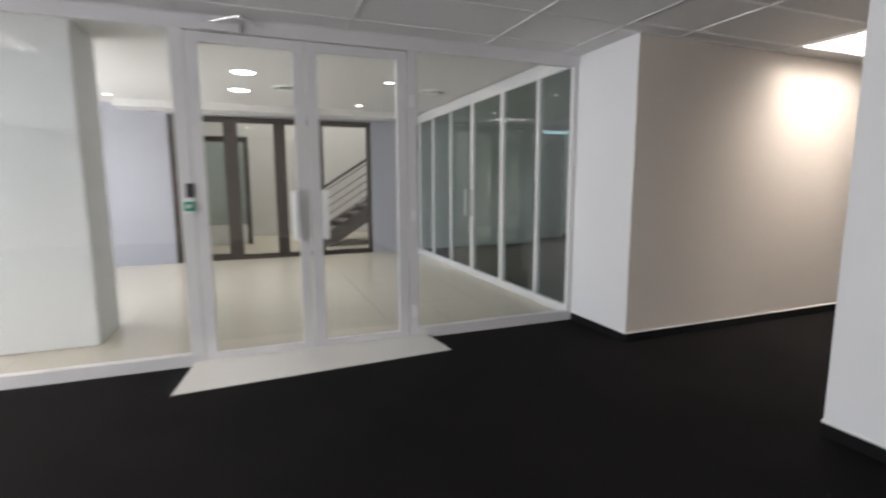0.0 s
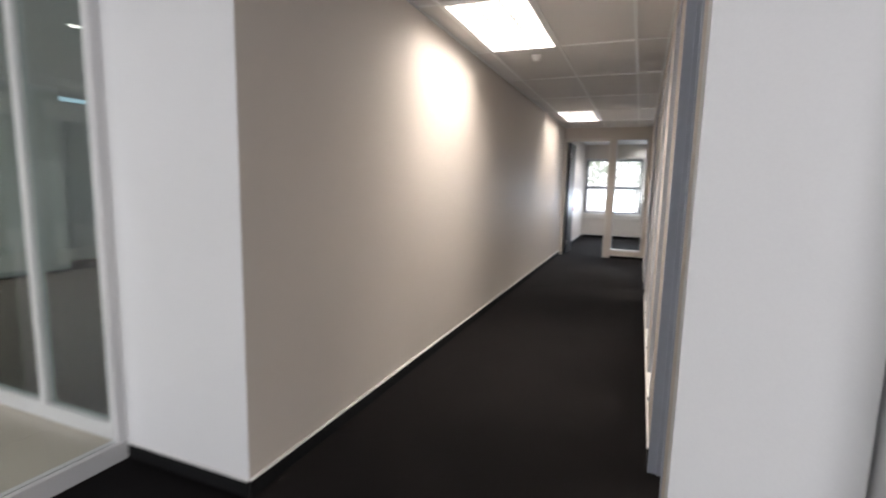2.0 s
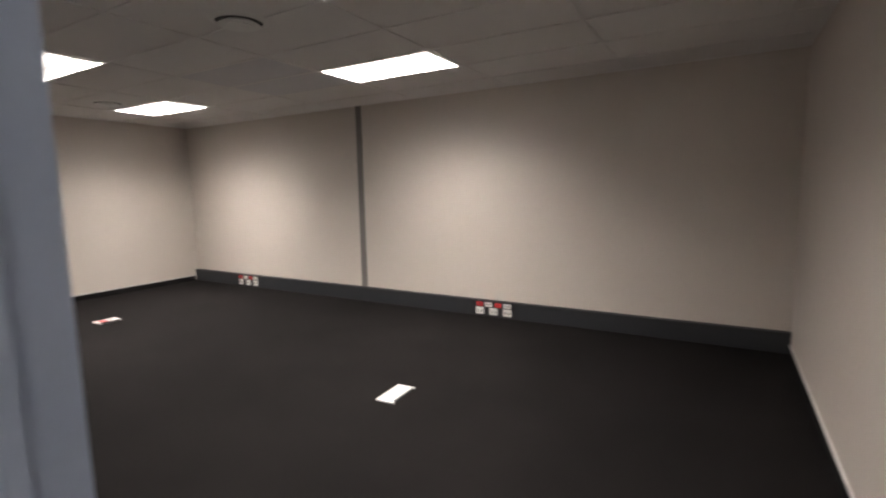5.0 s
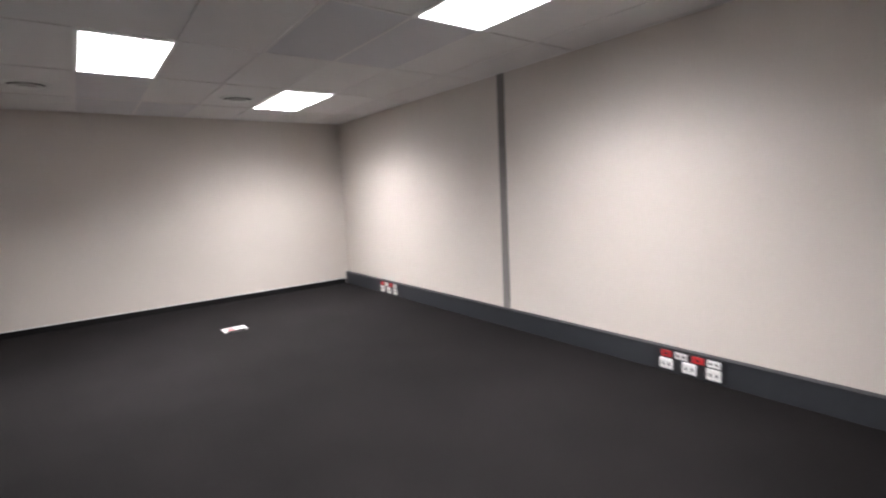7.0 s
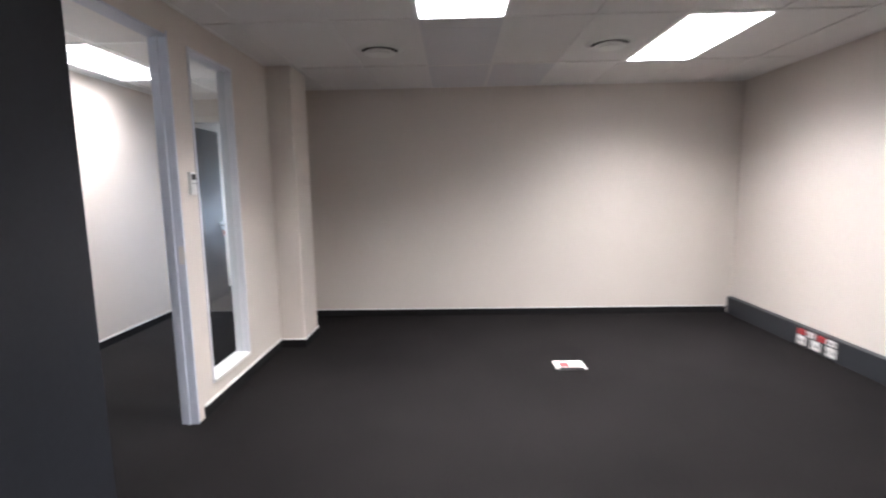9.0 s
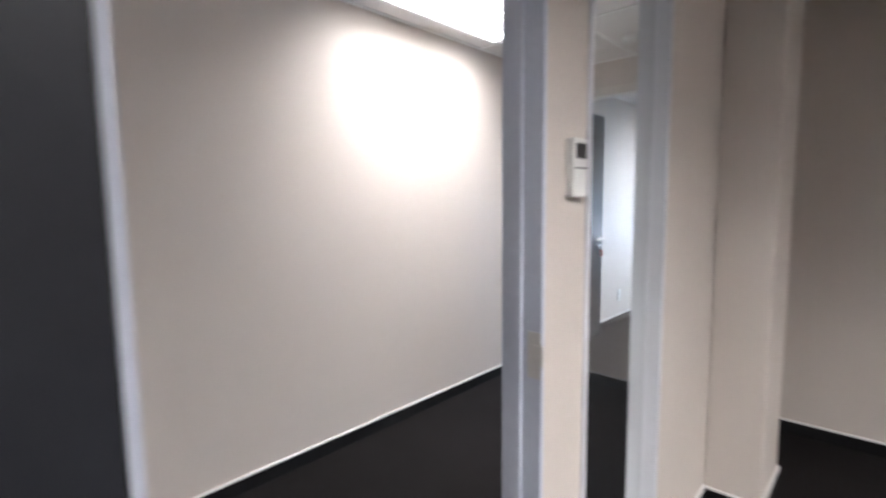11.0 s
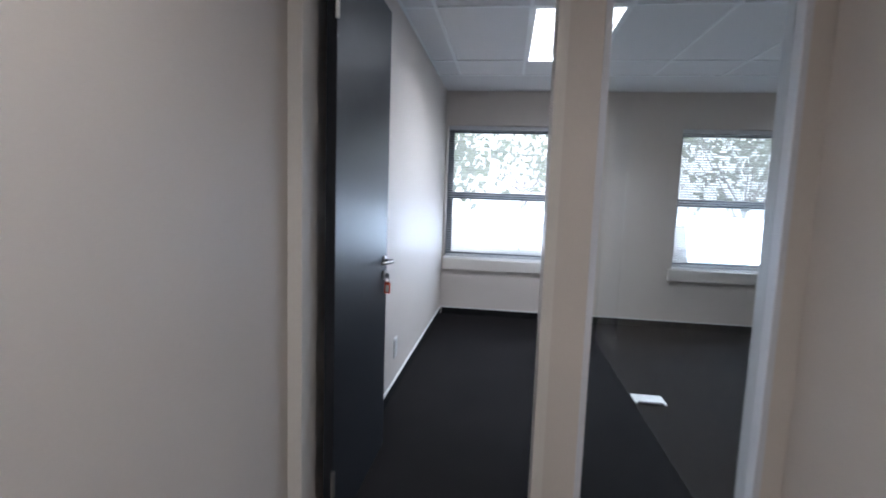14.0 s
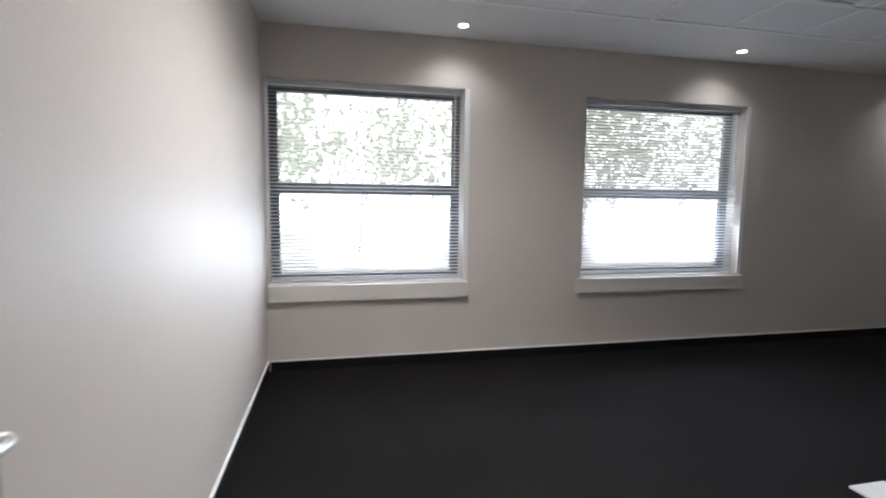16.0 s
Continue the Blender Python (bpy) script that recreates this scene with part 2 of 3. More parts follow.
# window wall
WA, WB, Z0, Z1 = (0.02, 1.51), (2.55, 4.13), 0.66, 2.175
YW = 12.55
structure("wall_window", boxes((-0.12, 6.62, YW, YW + 0.26, 0, Z0), (-0.12, 6.62, YW, YW + 0.26, Z1, C), (-0.12, WA[0], YW, YW + 0.26, Z0, Z1),
          (WA[1], WB[0], YW, YW + 0.26, Z0, Z1), (WB[1], 6.62, YW, YW + 0.26, Z0, Z1)), M_WALL, "taupe painted outer wall with two windows", "wall")
structure("wall_end_office_east", boxes((6.50, 6.62, 8.67, YW, 0, C)), M_WALL, "taupe painted end office wall", "wall")

# open area around the start
structure("wall_open_south", boxes((-0.9, 8.1, -8.12, -8.0, 0, 0.7), (-0.9, 8.1, -8.12, -8.0, 2.2, C), (-0.9, 1.4, -8.12, -8.0, 0.7, 2.2), (6.6, 8.1, -8.12, -8.0, 0.7, 2.2)), M_WALL, "taupe painted outer wall with a wide window", "wall")
structure("wall_open_east", boxes((8.0, 8.12, -8.0, 0.0, 0, C)), M_WALL, "taupe painted wall of the open area", "wall")
structure("wall_open_north", boxes((2.062, 8.0, -0.30, -0.272, 0, C + 0.1), (2.062, 2.075, -0.272, -0.05, 0, C)), M_WHITE, "white painted wall of the open area", "wall")


# ---------------------------------------------------------------- ceilings
def ceiling(name, x0, x1, y0, y1, ox, oy, mat=M_CEIL, dx=0.6, dy=1.2, label="white mineral-fibre tile ceiling on an exposed grid", barmat=None):
    bm = bmesh.new()
    cuboid(bm, x0, x1, y0, y1, C + 0.16, C + 0.22)
    holes = [(x - 0.29, x + 0.29, y - 0.59, y + 0.59) for x, y, p, sp in TROFFERS]
    xs = sorted({x0, x1, *[ox + dx * i for i in range(-30, 40) if x0 + 0.03 < ox + dx * i < x1 - 0.03]})
    ys = sorted({y0, y1, *[oy + dy * i for i in range(-30, 40) if y0 + 0.03 < oy + dy * i < y1 - 0.03]})
    for a, b in zip(xs, xs[1:]):
        for c, d in zip(ys, ys[1:]):
            if not any(a + 0.1 < h[1] and b - 0.1 > h[0] and c + 0.1 < h[3] and d - 0.1 > h[2] for h in holes):
                cuboid(bm, a + 0.0015, b - 0.0015, c + 0.0015, d - 0.0015, C + 0.004, C + 0.019)
    top = structure(name, bm, mat, label, "ceiling")
    if ys:
        bb = bmesh.new()
        for edge in ((x0 - 0.01, x0 + 0.020, y0, y1), (x1 - 0.020, x1 + 0.01, y0, y1), (x0 + 0.0201, x1 - 0.0201, y0 - 0.01, y0 + 0.020), (x0 + 0.0201, x1 - 0.0201, y1 - 0.020, y1 + 0.01)):
            cuboid(bb, *edge, C - 0.002, C + 0.02)
        for x in xs[1:-1]:
            for c, d in zip(ys, ys[1:]):
                if not any(h[0] + 0.02 < x < h[1] - 0.02 and c + 0.1 < h[3] and d - 0.1 > h[2] for h in holes):
                    cuboid(bb, x - 0.012, x + 0.012, c, d, C - 0.003, C + 0.02)
        for y in ys[1:-1]:
            for a, b in zip(xs, xs[1:]):
                if not any(h[2] + 0.02 < y < h[3] - 0.02 and a + 0.1 < h[1] and b - 0.1 > h[0] for h in holes):
                    cuboid(bb, a + 0.0121, b - 0.0121, y - 0.012, y + 0.012, C - 0.003, C + 0.02)
        structure("trim_" + name, bb, barmat or M_TBAR, "white ceiling grid bars", "ceiling grid")
    return top


ceiling("ceiling_corridor", 0.0, W, -0.22, 8.57, 0.17, 0.39)
ceiling("ceiling_office", W + T, 6.5, -0.15, 8.22, 3.14, 0.06, dx=0.58, barmat=M_CEIL)
ceiling("ceiling_end_office", 0.0, 6.5, 8.67, 11.87, 0.82, 10.17)
# thin sheets under some tiles, slightly greyer and bluer than the rest
structure("ceiling_patch", boxes((4.305, 5.455, 3.665, 4.855, C, C + 0.0035), (3.145, 3.715, 6.065, 8.2, C, C + 0.0035), (3.725, 4.295, 7.265, 8.2, C, C + 0.0035)),
          material("blue_grey_ceiling_patch", (0.655, 0.65, 0.67), 0.9, bump=0.25, scale=220, vary=0.04), "slightly blue-grey patches on the tile ceiling", "ceiling")
structure("ceiling_window_strip", boxes((0.0, 6.5, 11.875, YW, C, C + 0.1)), M_CEIL, "smooth plaster strip along the windows", "ceiling")
ceiling("ceiling_open_area", -0.780, 8.0, -8.0, -0.22, 0.10, -4.6, barmat=M_CEIL)
structure("ceiling_pier_edge", boxes((-0.780, -0.001, -0.219, -0.005, C, C + 0.05)), M_CEIL, "white tile ceiling edge", "ceiling")
structure("ceiling_lobby", boxes((-6.4, -0.84, -8.0, 0.13, C + 0.13, C + 0.22), (-7.2, -0.12, 0.16, 4.4, C + 0.08, C + 0.18), (-6.2, -5.75, -4.9, -0.002, C + 0.02, C + 0.129)), M_BULK, "smooth white plaster lobby ceiling", "ceiling")


# ---------------------------------------------------------------- skirtings
def skirting(x0, y0, x1, y1, nx, ny, h=0.085):
    """A black carpet skirting with a thin white cap, along a wall whose room side is (nx, ny)."""
    t, c = 0.008, 0.012
    xs, ys = sorted((x0, x1)), sorted((y0, y1))

    def slab(depth, z0, z1):
        return (xs[0] + min(0, nx * depth), xs[1] + max(0, nx * depth), ys[0] + min(0, ny * depth), ys[1] + max(0, ny * depth), z0, z1)
    ob = structure("baseboard", boxes(slab(t, 0.0, h - 0.010)), M_SKIRT, "black carpet skirting with a thin white cap", "skirting")
    part("cap", boxes(slab(c, h - 0.010, h)), M_TRIM, ob, "white plastic capping strip")


skirting(0, 0.0, 0, 8.57, 1, 0)
skirting(-0.79, 0, 0, 0, 0, -1)
skirting(0, 9.4, 0, YW, 1, 0)
skirting(0.02, YW, 6.5, YW, 0, -1)
skirting(W + T + 0.02, 8.22, 6.44, 8.22, 0, -1)
skirting(W, -0.095, 2.06, -0.095, 0, -1)
skirting(W, -0.095, W, D1[0] + 0.018, -1, 0)
skirting(2.1, -0.15, 6.44, -0.15, 0, 1)
for a, b in ((D1[1] + 0.05, D2[0] - 0.05), (D2[1] + 0.05, 8.57)):
    skirting(W, a, W, b, -1, 0)
for a, b in ((D1[1] + 0.05, D2[0] - 0.05), (D2[1] + 0.05, 7.12), (7.56, 8.2)):
    skirting(W + T, a, W + T, b, 1, 0)
skirting(1.72, 7.13, 1.955, 7.13, 0, -1)
skirting(1.95, 7.12, 1.95, 7.56, 1, 0)
skirting(0.99, 8.57, W, 8.57, 0, -1, 0.06)


# ---------------------------------------------------------------- light fittings
def troffer(x, y):
    t = thing("ceiling_light", x, y, C, "recessed fluorescent light with a white louvre, switched on", "ceiling light", "recessed ceiling lights")
    w, d = 0.295, 0.595
    part("frame", boxes((-w, w, -d, -d + 0.025, -0.006, 0.09), (-w, w, d - 0.025, d, -0.006, 0.09), (-w, -w + 0.025, -d + 0.025, d - 0.025, -0.006, 0.09),
         (w - 0.025, w, -d + 0.025, d - 0.025, -0.006, 0.09)), M_TBAR, t)
    part("diffuser", boxes((-w + 0.025, w - 0.025, -d + 0.025, d - 0.025, 0.072, 0.088)), M_GLOW, t, "glowing white diffuser")
    for i in range(1, 12):
        yy = -d + 0.025 + i * (2 * d - 0.05) / 12
        part("louvre_blade", boxes((-w + 0.026, w - 0.026, yy - 0.003, yy + 0.003, 0.0, 0.034)), M_REFL, t)
    for i in (1, 2):
        xx = -w + 0.025 + i * (2 * w - 0.05) / 3
        part("louvre_spine", boxes((xx - 0.0035, xx + 0.0035, -d + 0.026, d - 0.026, 0.002, 0.036)), M_REFL, t)
    return t


first = troffer(*TROFFERS[0][:2])
for x, y, p, sp in TROFFERS[1:]:
    copy_thing(first, pose(x, y, C))


def downlight(x, y, z=C, r=0.032, power=6, spread=70, group="window spotlights", label="small recessed downlight, switched on", glow=True):
    t = thing("downlight", x, y, z, label, "downlight", group)
    bm = bmesh.new()
    bmesh.ops.create_cone(bm, cap_ends=False, segments=28, radius1=r + 0.014, radius2=r, depth=0.010, matrix=Matrix.Translation((0, 0, -0.005)))
    part("trim_ring", bm, M_PLAST, t)
    bm = bmesh.new()
    bmesh.ops.create_cone(bm, cap_ends=True, segments=24, radius1=r, radius2=r, depth=0.004, matrix=Matrix.Translation((0, 0, -0.003)))
    part("lens", bm, M_SPOT, t, "glowing lens")
    s = new("downlight_beam", bpy.data.lights.new("downlight_beam", "SPOT"))
    s.data.energy, s.data.spot_size, s.data.spot_blend, s.data.shadow_soft_size, s.data.color = power, radians(spread), 1.0, 0.04, (0.90, 0.95, 1.0)
    s.matrix_world = look((x, y, z - 0.02), (x, y + 1e-4, 0))
    return t


for x in (1.41, 3.76, 6.0):
    downlight(x, 12.27, power=16, spread=140)
for x, y in ((-3.2, -2.98), (-4.4, -3.05)):
    downlight(x, y, C + 0.13, 0.13, 40, 130, "lobby downlights", "round white lobby downlight, switched on")
for x, y in ((-5.4, -4.86), (-3.2, -1.2), (-5.2, -1.2)):
    downlight(x, y, C + 0.13, 0.05, 20, 110, "lobby downlights", "small lobby spotlight, switched on")


def diffuser(x, y, z=C, r=0.185):
    t = thing("ceiling_vent", x, y, z, "round white ceiling air diffuser", "air vent", "round air diffusers")
    # charcoal disc and stem put the shade between the white rings into colour
    for name, r0, r1, z0, z1, mat in (("rim", r, r * 0.80, -0.018, 0.0, M_PLAST), ("throat_shade", r * 0.78, r * 0.78, -0.004, 0.0, M_TRUNK),
                                      ("cone", r * 0.70, r * 0.52, -0.030, -0.012, M_PLAST), ("disc", r * 0.48, r * 0.40, -0.040, -0.026, M_PLAST), ("stem", 0.02, 0.02, -0.03, -0.003, M_TRUNK)):
        bm = bmesh.new()
        bmesh.ops.create_cone(bm, cap_ends=name != "rim", segments=36, radius1=r1 if name == "rim" else r0, radius2=r0 if name == "rim" else r1, depth=z1 - z0, matrix=Matrix.Translation((0, 0, (z0 + z1) / 2)))
        part(name, bm, mat, t)
    return t


for x, y in ((2.80, 6.72), (4.58, 6.69), (3.66, 3.12), (-4.0, -2.45), (-3.6, -0.45)):
    diffuser(x, y, C + (0.13 if x < 0 else 0.0))


def smoke_detector(x, y):
    t = thing("smoke_detector", x, y, C, "small white smoke detector on the ceiling", "smoke detector")
    bm = bmesh.new()
    tube(bm, (0, 0, 0), (0, 0, -0.018), 0.05, 0.05, 24)
    part("base", bm, M_PLAST, t)
    bm = bmesh.new()
    tube(bm, (0, 0, -0.018), (0, 0, -0.05), 0.042, 0.03, 24)
    smooth(part("sensor_head", bm, M_PLAST, t))


smoke_detector(0.53, 3.02)
smoke_detector(0.9, 8.1)


def cassette_vent(x, y):
    t = thing("ceiling_vent", x, y, C, "square white louvred ceiling air vent", "air vent")
    part("frame", boxes((-0.3, 0.3, -0.3, -0.26, -0.012, 0), (-0.3, 0.3, 0.26, 0.3, -0.012, 0), (-0.3, -0.26, -0.26, 0.26, -0.012, 0), (0.26, 0.3, -0.26, 0.26, -0.012, 0)), M_PLAST, t)
    for i in range(7):
        yy = -0.22 + i * 0.073
        part("slat", boxes((-0.255, 0.255, yy - 0.022, yy + 0.016, -0.009, -0.002)), M_PLAST, t)


cassette_vent(3.38, 11.05)


# ---------------------------------------------------------------- glass slots in the partition
def slot_window(name, a, b, z0, z1, x=None, y=None, label="narrow full-height fixed glass slot in a white frame"):
    """A fixed pane from a to b along y (wall plane x) or along x (wall plane y)."""
    t = thing(name, 0, 0, 0, label, "window", kind="structure")
    e, f = 0.006, 0.02

    def flip(u0, u1, v0, v1, w0, w1):
        return (v0, v1, u0, u1, w0, w1) if x is not None else (u0, u1, v0, v1, w0, w1)
    base = x if x is not None else y
    v0, v1 = base - e, base + T + e
    part("frame", boxes(flip(a, a + f, v0, v1, z0, z1), flip(b - f, b, v0, v1, z0, z1), flip(a + f, b - f, v0, v1, z1 - f, z1)), M_SLOT, t, "pale grey painted frame")
    part("sill", boxes(flip(a + f, b - f, v0 - 0.01, v1 + 0.01, z0, z0 + f)), M_TRIM, t, "white painted sill strip")
    p = part("pane", boxes(flip(a + f, b - f, base + T / 2 - 0.003, base + T / 2 + 0.003, z0 + f, z1 - f)), M_GLASS, t)
    p.visible_shadow = False


for i, (a, b) in enumerate(PANES):
    slot_window("window_%d" % (i + 1), a, b, P0, P1, x=W)
slot_window("window_5", 0.99, 1.555, 0.15, EH, y=8.57, label="tall fixed glass panel beside the office door")


# ---------------------------------------------------------------- doors
def lever(parent, side, u, z, depth, keys=False):
    """A lever handle with rose and lock rose; side is the way it sticks out along local y."""
    bm = bmesh.new()
    tube(bm, (u, side * depth, z), (u, side * (depth + 0.008), z), 0.026, None, 20)
    tube(bm, (u, side * (depth + 0.008), z), (u, side * (depth + 0.046), z), 0.009, None, 12)
    bend = [(u, 0.042), (u - 0.006, 0.049), (u - 0.018, 0.053), (u - 0.050, 0.051), (u - 0.080, 0.044), (u - 0.102, 0.034), (u - 0.114, 0.024)]
    for (ua, da), (ub, db) in zip(bend, bend[1:]):
        tube(bm, (ua, side * (depth + da), z), (ub, side * (depth + db), z), 0.0085, None, 14)
    for ua, da in bend:
        bmesh.ops.create_uvsphere(bm, u_segments=12, v_segments=8, radius=0.0085, matrix=Matrix.Translation((ua, side * (depth + da), z)))
    h = smooth(part("handle", bm, M_STEEL, parent, "brushed steel lever handle"))
    bm = bmesh.new()
    tube(bm, (u, side * depth, z - 0.075), (u, side * (depth + 0.008), z - 0.075), 0.024, None, 20)
    part("lock_rose", bm, M_STEEL, parent)
    if keys:
        bm = bmesh.new()
        tube(bm, (u, side * (depth + 0.008), z - 0.075), (u, side * (depth + 0.024), z - 0.075), 0.004)
        tube(bm, (u - 0.002, side * (depth + 0.018), z - 0.078), (u + 0.002, side * (depth + 0.018), z - 0.078), 0.012, None, 16)
        part("key", bm, M_STEEL, h)
        bm = bmesh.new()
        for k in range(12):
            p, q = k * math.pi / 6, (k + 1) * math.pi / 6
            tube(bm, (u, side * (depth + 0.020 + 0.012 * math.cos(p)), z - 0.100 + 0.012 * math.sin(p)), (u, side * (depth + 0.020 + 0.012 * math.cos(q)), z - 0.100 + 0.012 * math.sin(q)), 0.0015, None, 6)
        part("key_ring", bm, M_STEEL, h)
        c = side * (depth + 0.021)
        part("key_tag", rounded(u - 0.003, u + 0.003, c - 0.016, c + 0.016, z - 0.172, z - 0.113, 0.0028), M_ORANGE, h, "orange-red key tag")
        part("tag_card", boxes((u - 0.0036, u + 0.0036, c - 0.009, c + 0.009, z - 0.164, z - 0.128)), M_SILL, h, "pale paper insert")
    return h


def door_leaf(name, x, y, turn, width, height, label, keys=False, side=1, grip=1.09):
    """A leaf hinged at x, y; local x runs from the hinge to the free edge."""
    t = thing(name, x, y, 0.0, label, "door", kind="structure", rz=turn)
    part("leaf", rounded(0.004, width, -0.02, 0.02, 0.008, height, 0.002, 1), M_DOOR, t, "charcoal laminate leaf")
    for s in (1, -1):
        lever(t, s, width - 0.06, grip, 0.02, keys and s == side)
    for z in (0.25, height - 0.25):
        bm = bmesh.new()
        tube(bm, (0.0, side * 0.022, z - 0.05), (0.0, side * 0.022, z + 0.05), 0.008)
        part("hinge", bm, M_STEEL, t)
    return t


def door_frame_y(name, a, b, label):
    """A frame in the partition at x = W, opening a to b along y."""
    t = thing(name, 0, 0, 0, label, "door frame", kind="structure")
    e, f = 0.005, 0.035
    part("jamb", boxes((W - e, W + T + e, a + f - 0.014, a + f, 0, HEAD), (W + 0.035, W + T - 0.045, a + f, a + f + 0.012, 0, HEAD - f)), M_FRAME, t)
    part("jamb", boxes((W - e, W + T + e, b - f, b - f + 0.014, 0, HEAD), (W + 0.035, W + T - 0.045, b - f - 0.012, b - f, 0, HEAD - f)), M_FRAME, t)
    part("head", boxes((W - e, W + T + e, a + f, b - f, HEAD - f, HEAD - f + 0.014)), M_FRAME, t)
    part("strike_plate", boxes((W + T - 0.03, W + T + 0.004, b - f - 0.002, b - f, 1.03, 1.14), (W + T - 0.02, W + T + 0.0085, b - f - 0.0035, b - f + 0.006, 1.06, 1.11)), M_STEEL, t, "steel strike plate")


door_frame_y("door_frame_1", *D1, "blue-grey painted steel door frame")
door_frame_y("door_frame_2", *D2, "blue-grey painted steel door frame")
door_leaf("door_1", W + T + 0.03, D1[0] + 0.047, -8.0, 0.75, HEAD - 0.05, "charcoal office door standing open against the wall", side=-1)
door_leaf("door_2", W + T + 0.045, D2[0] + 0.01, -86.0, 0.76, HEAD - 0.05, "charcoal office door folded back against the partition", side=-1)
t = thing("door_frame_3", 0, 0, 0, "taupe painted door frame at the corridor end", "door frame", kind="structure")
part("jamb", boxes((EX0 - 0.03, EX0 + 0.02, 8.555, 8.685, 0, EH + 0.03)), M_SILL, t)
part("jamb", boxes((EX1 - 0.02, EX1 + 0.015, 8.555, 8.685, 0, EH + 0.03)), M_SILL, t)
part("head", boxes((EX0 + 0.02, EX1 - 0.02, 8.555, 8.685, EH - 0.035, EH + 0.03)), M_SILL, t)
door_leaf("door_3", EX0 + 0.062, 8.70, 90.0, 0.78, EH - 0.045, "charcoal office door standing open with keys in the lock", True, -1, 1.03)


# ---------------------------------------------------------------- windows and blinds
def window(name, x0, x1, shut):
    t = thing(name, 0, 0, 0, "dark-framed window with a transom bar, bright daylight outside", "window", kind="structure")
    y0, y1, f = YW + 0.17, YW + 0.22, 0.065
    zt = 1.39
    part("frame", boxes((x0, x0 + f, y0, y1, Z0, Z1), (x1 - f, x1, y0, y1, Z0, Z1), (x0 + f, x1 - f, y0, y1, Z0, Z0 + f), (x0 + f, x1 - f, y0, y1, Z1 - f, Z1)), M_WINF, t)
    part("transom", boxes((x0 + f, x1 - f, y0 - 0.01, y1, zt - 0.04, zt + 0.04)), M_WINF, t)
    for a, b in ((Z0 + f, zt - 0.04), (zt + 0.04, Z1 - f)):
        p = part("pane", boxes((x0 + f, x1 - f, y0 + 0.02, y0 + 0.026, a, b)), M_GLASSV, t)
        p.visible_shadow = False
    part("reveal", boxes((x1 - 0.004, x1 + 0.035, YW - 0.006, YW, Z0, Z1)), M_TRIM, t, "white painted reveal edge")
    part("sill", rounded(x0 - (0.0 if x0 < 0.1 else 0.04), x1 + 0.035, YW - 0.045, YW - 0.001, 0.535, Z0, 0.004), M_SILL, t, "deep taupe boxed sill board")
    part("sill_top", boxes((x0, x1, YW, YW + 0.17, Z0, Z0 + 0.012)), M_TRIM, t)
    b = thing("venetian_blind", (x0 + x1) / 2, YW + 0.07, Z1, "pale aluminium venetian blind lowered over the window, slats " + ("half closed" if shut else "open"), "blind", "venetian blinds")
    hw = (x1 - x0) / 2 - 0.012
    part("headrail", rounded(-hw, hw, -0.022, 0.022, -0.04, 0.0, 0.003, 1), M_SLAT, b)
    bm = bmesh.new()
    cuboid(bm, -hw, hw, -0.0145, 0.0145, -0.0009, 0.0009)
    me = mesh_of("slat", bm, M_SLAT)
    n = 54
    for i in range(n):
        s = new("slat", me)
        s.parent = b
        z = -0.055 - i * (Z1 - Z0 - 0.10) / (n - 1)
        s.matrix_local = pose(0, 0, z, shut if i < n * 0.52 else shut * 0.7, 0, 0)
    part("bottom_rail", rounded(-hw, hw, -0.013, 0.013, -(Z1 - Z0) + 0.018, -(Z1 - Z0) + 0.034, 0.003, 1), M_SLAT, b)
    for u in (-hw * 0.7, 0.0, hw * 0.7):
        bm = bmesh.new()
        tube(bm, (u, -0.0135, -0.04), (u, -0.0135, -(Z1 - Z0) + 0.02), 0.0009, None, 5)
        part("ladder_cord", bm, M_TRIM, b)
    bm = bmesh.new()
    tube(bm, (hw - 0.06, -0.024, -0.03), (hw - 0.06, -0.024, -0.75), 0.004, None, 8)
    part("wand", bm, M_PLAST, b)


window("window_6", *WA, 16)
window("window_7", *WB, 36)


# ---------------------------------------------------------------- sockets, switches, floor boxes
def wall_socket(x, y, z, rz):
    t = thing("wall_socket", x, y, z, "white double power socket on the wall", "socket", rz=rz)
    part("plate", rounded(-0.04, 0.04, -0.009, 0, -0.07, 0.07, 0.003), M_PLAST, t)
    part("insert", rounded(-0.028, 0.028, -0.012, -0.008, -0.055, 0.045, 0.001, 1), M_TRIM, t)
    part("rocker", rounded(-0.02, 0.02, -0.015, -0.011, 0.048, 0.062, 0.001, 1), M_PLAST, t)


wall_socket(0.0, 10.21, 0.315, 90)

t = thing("aircon_controller", W + T, 5.79, 1.53, "white air conditioning wall controller with a small screen", "wall controller")
part("housing", rounded(0, 0.022, -0.035, 0.035, -0.08, 0.06, 0.004), M_PLAST, t)
part("screen", boxes((0.022, 0.0235, -0.025, 0.025, 0.012, 0.048)), M_BLACK, t, "dark display")
part("flap_line", boxes((0.022, 0.0228, -0.03, 0.03, -0.012, -0.009)), M_TRUNK, t)

# power trunking along the east wall
trunk = thing("power_trunking", 6.50, 4.1, 0.0, "charcoal power trunking running along the wall foot", "trunking", kind="structure")
part("body", rounded(-0.055, 0, -4.25, 4.1, 0.0, 0.175, 0.004, 1), M_TRUNK, trunk)
part("cap", boxes((-0.060, 0.0, -4.25, 4.1, 0.175, 0.187)), M_TRUNK, trunk)


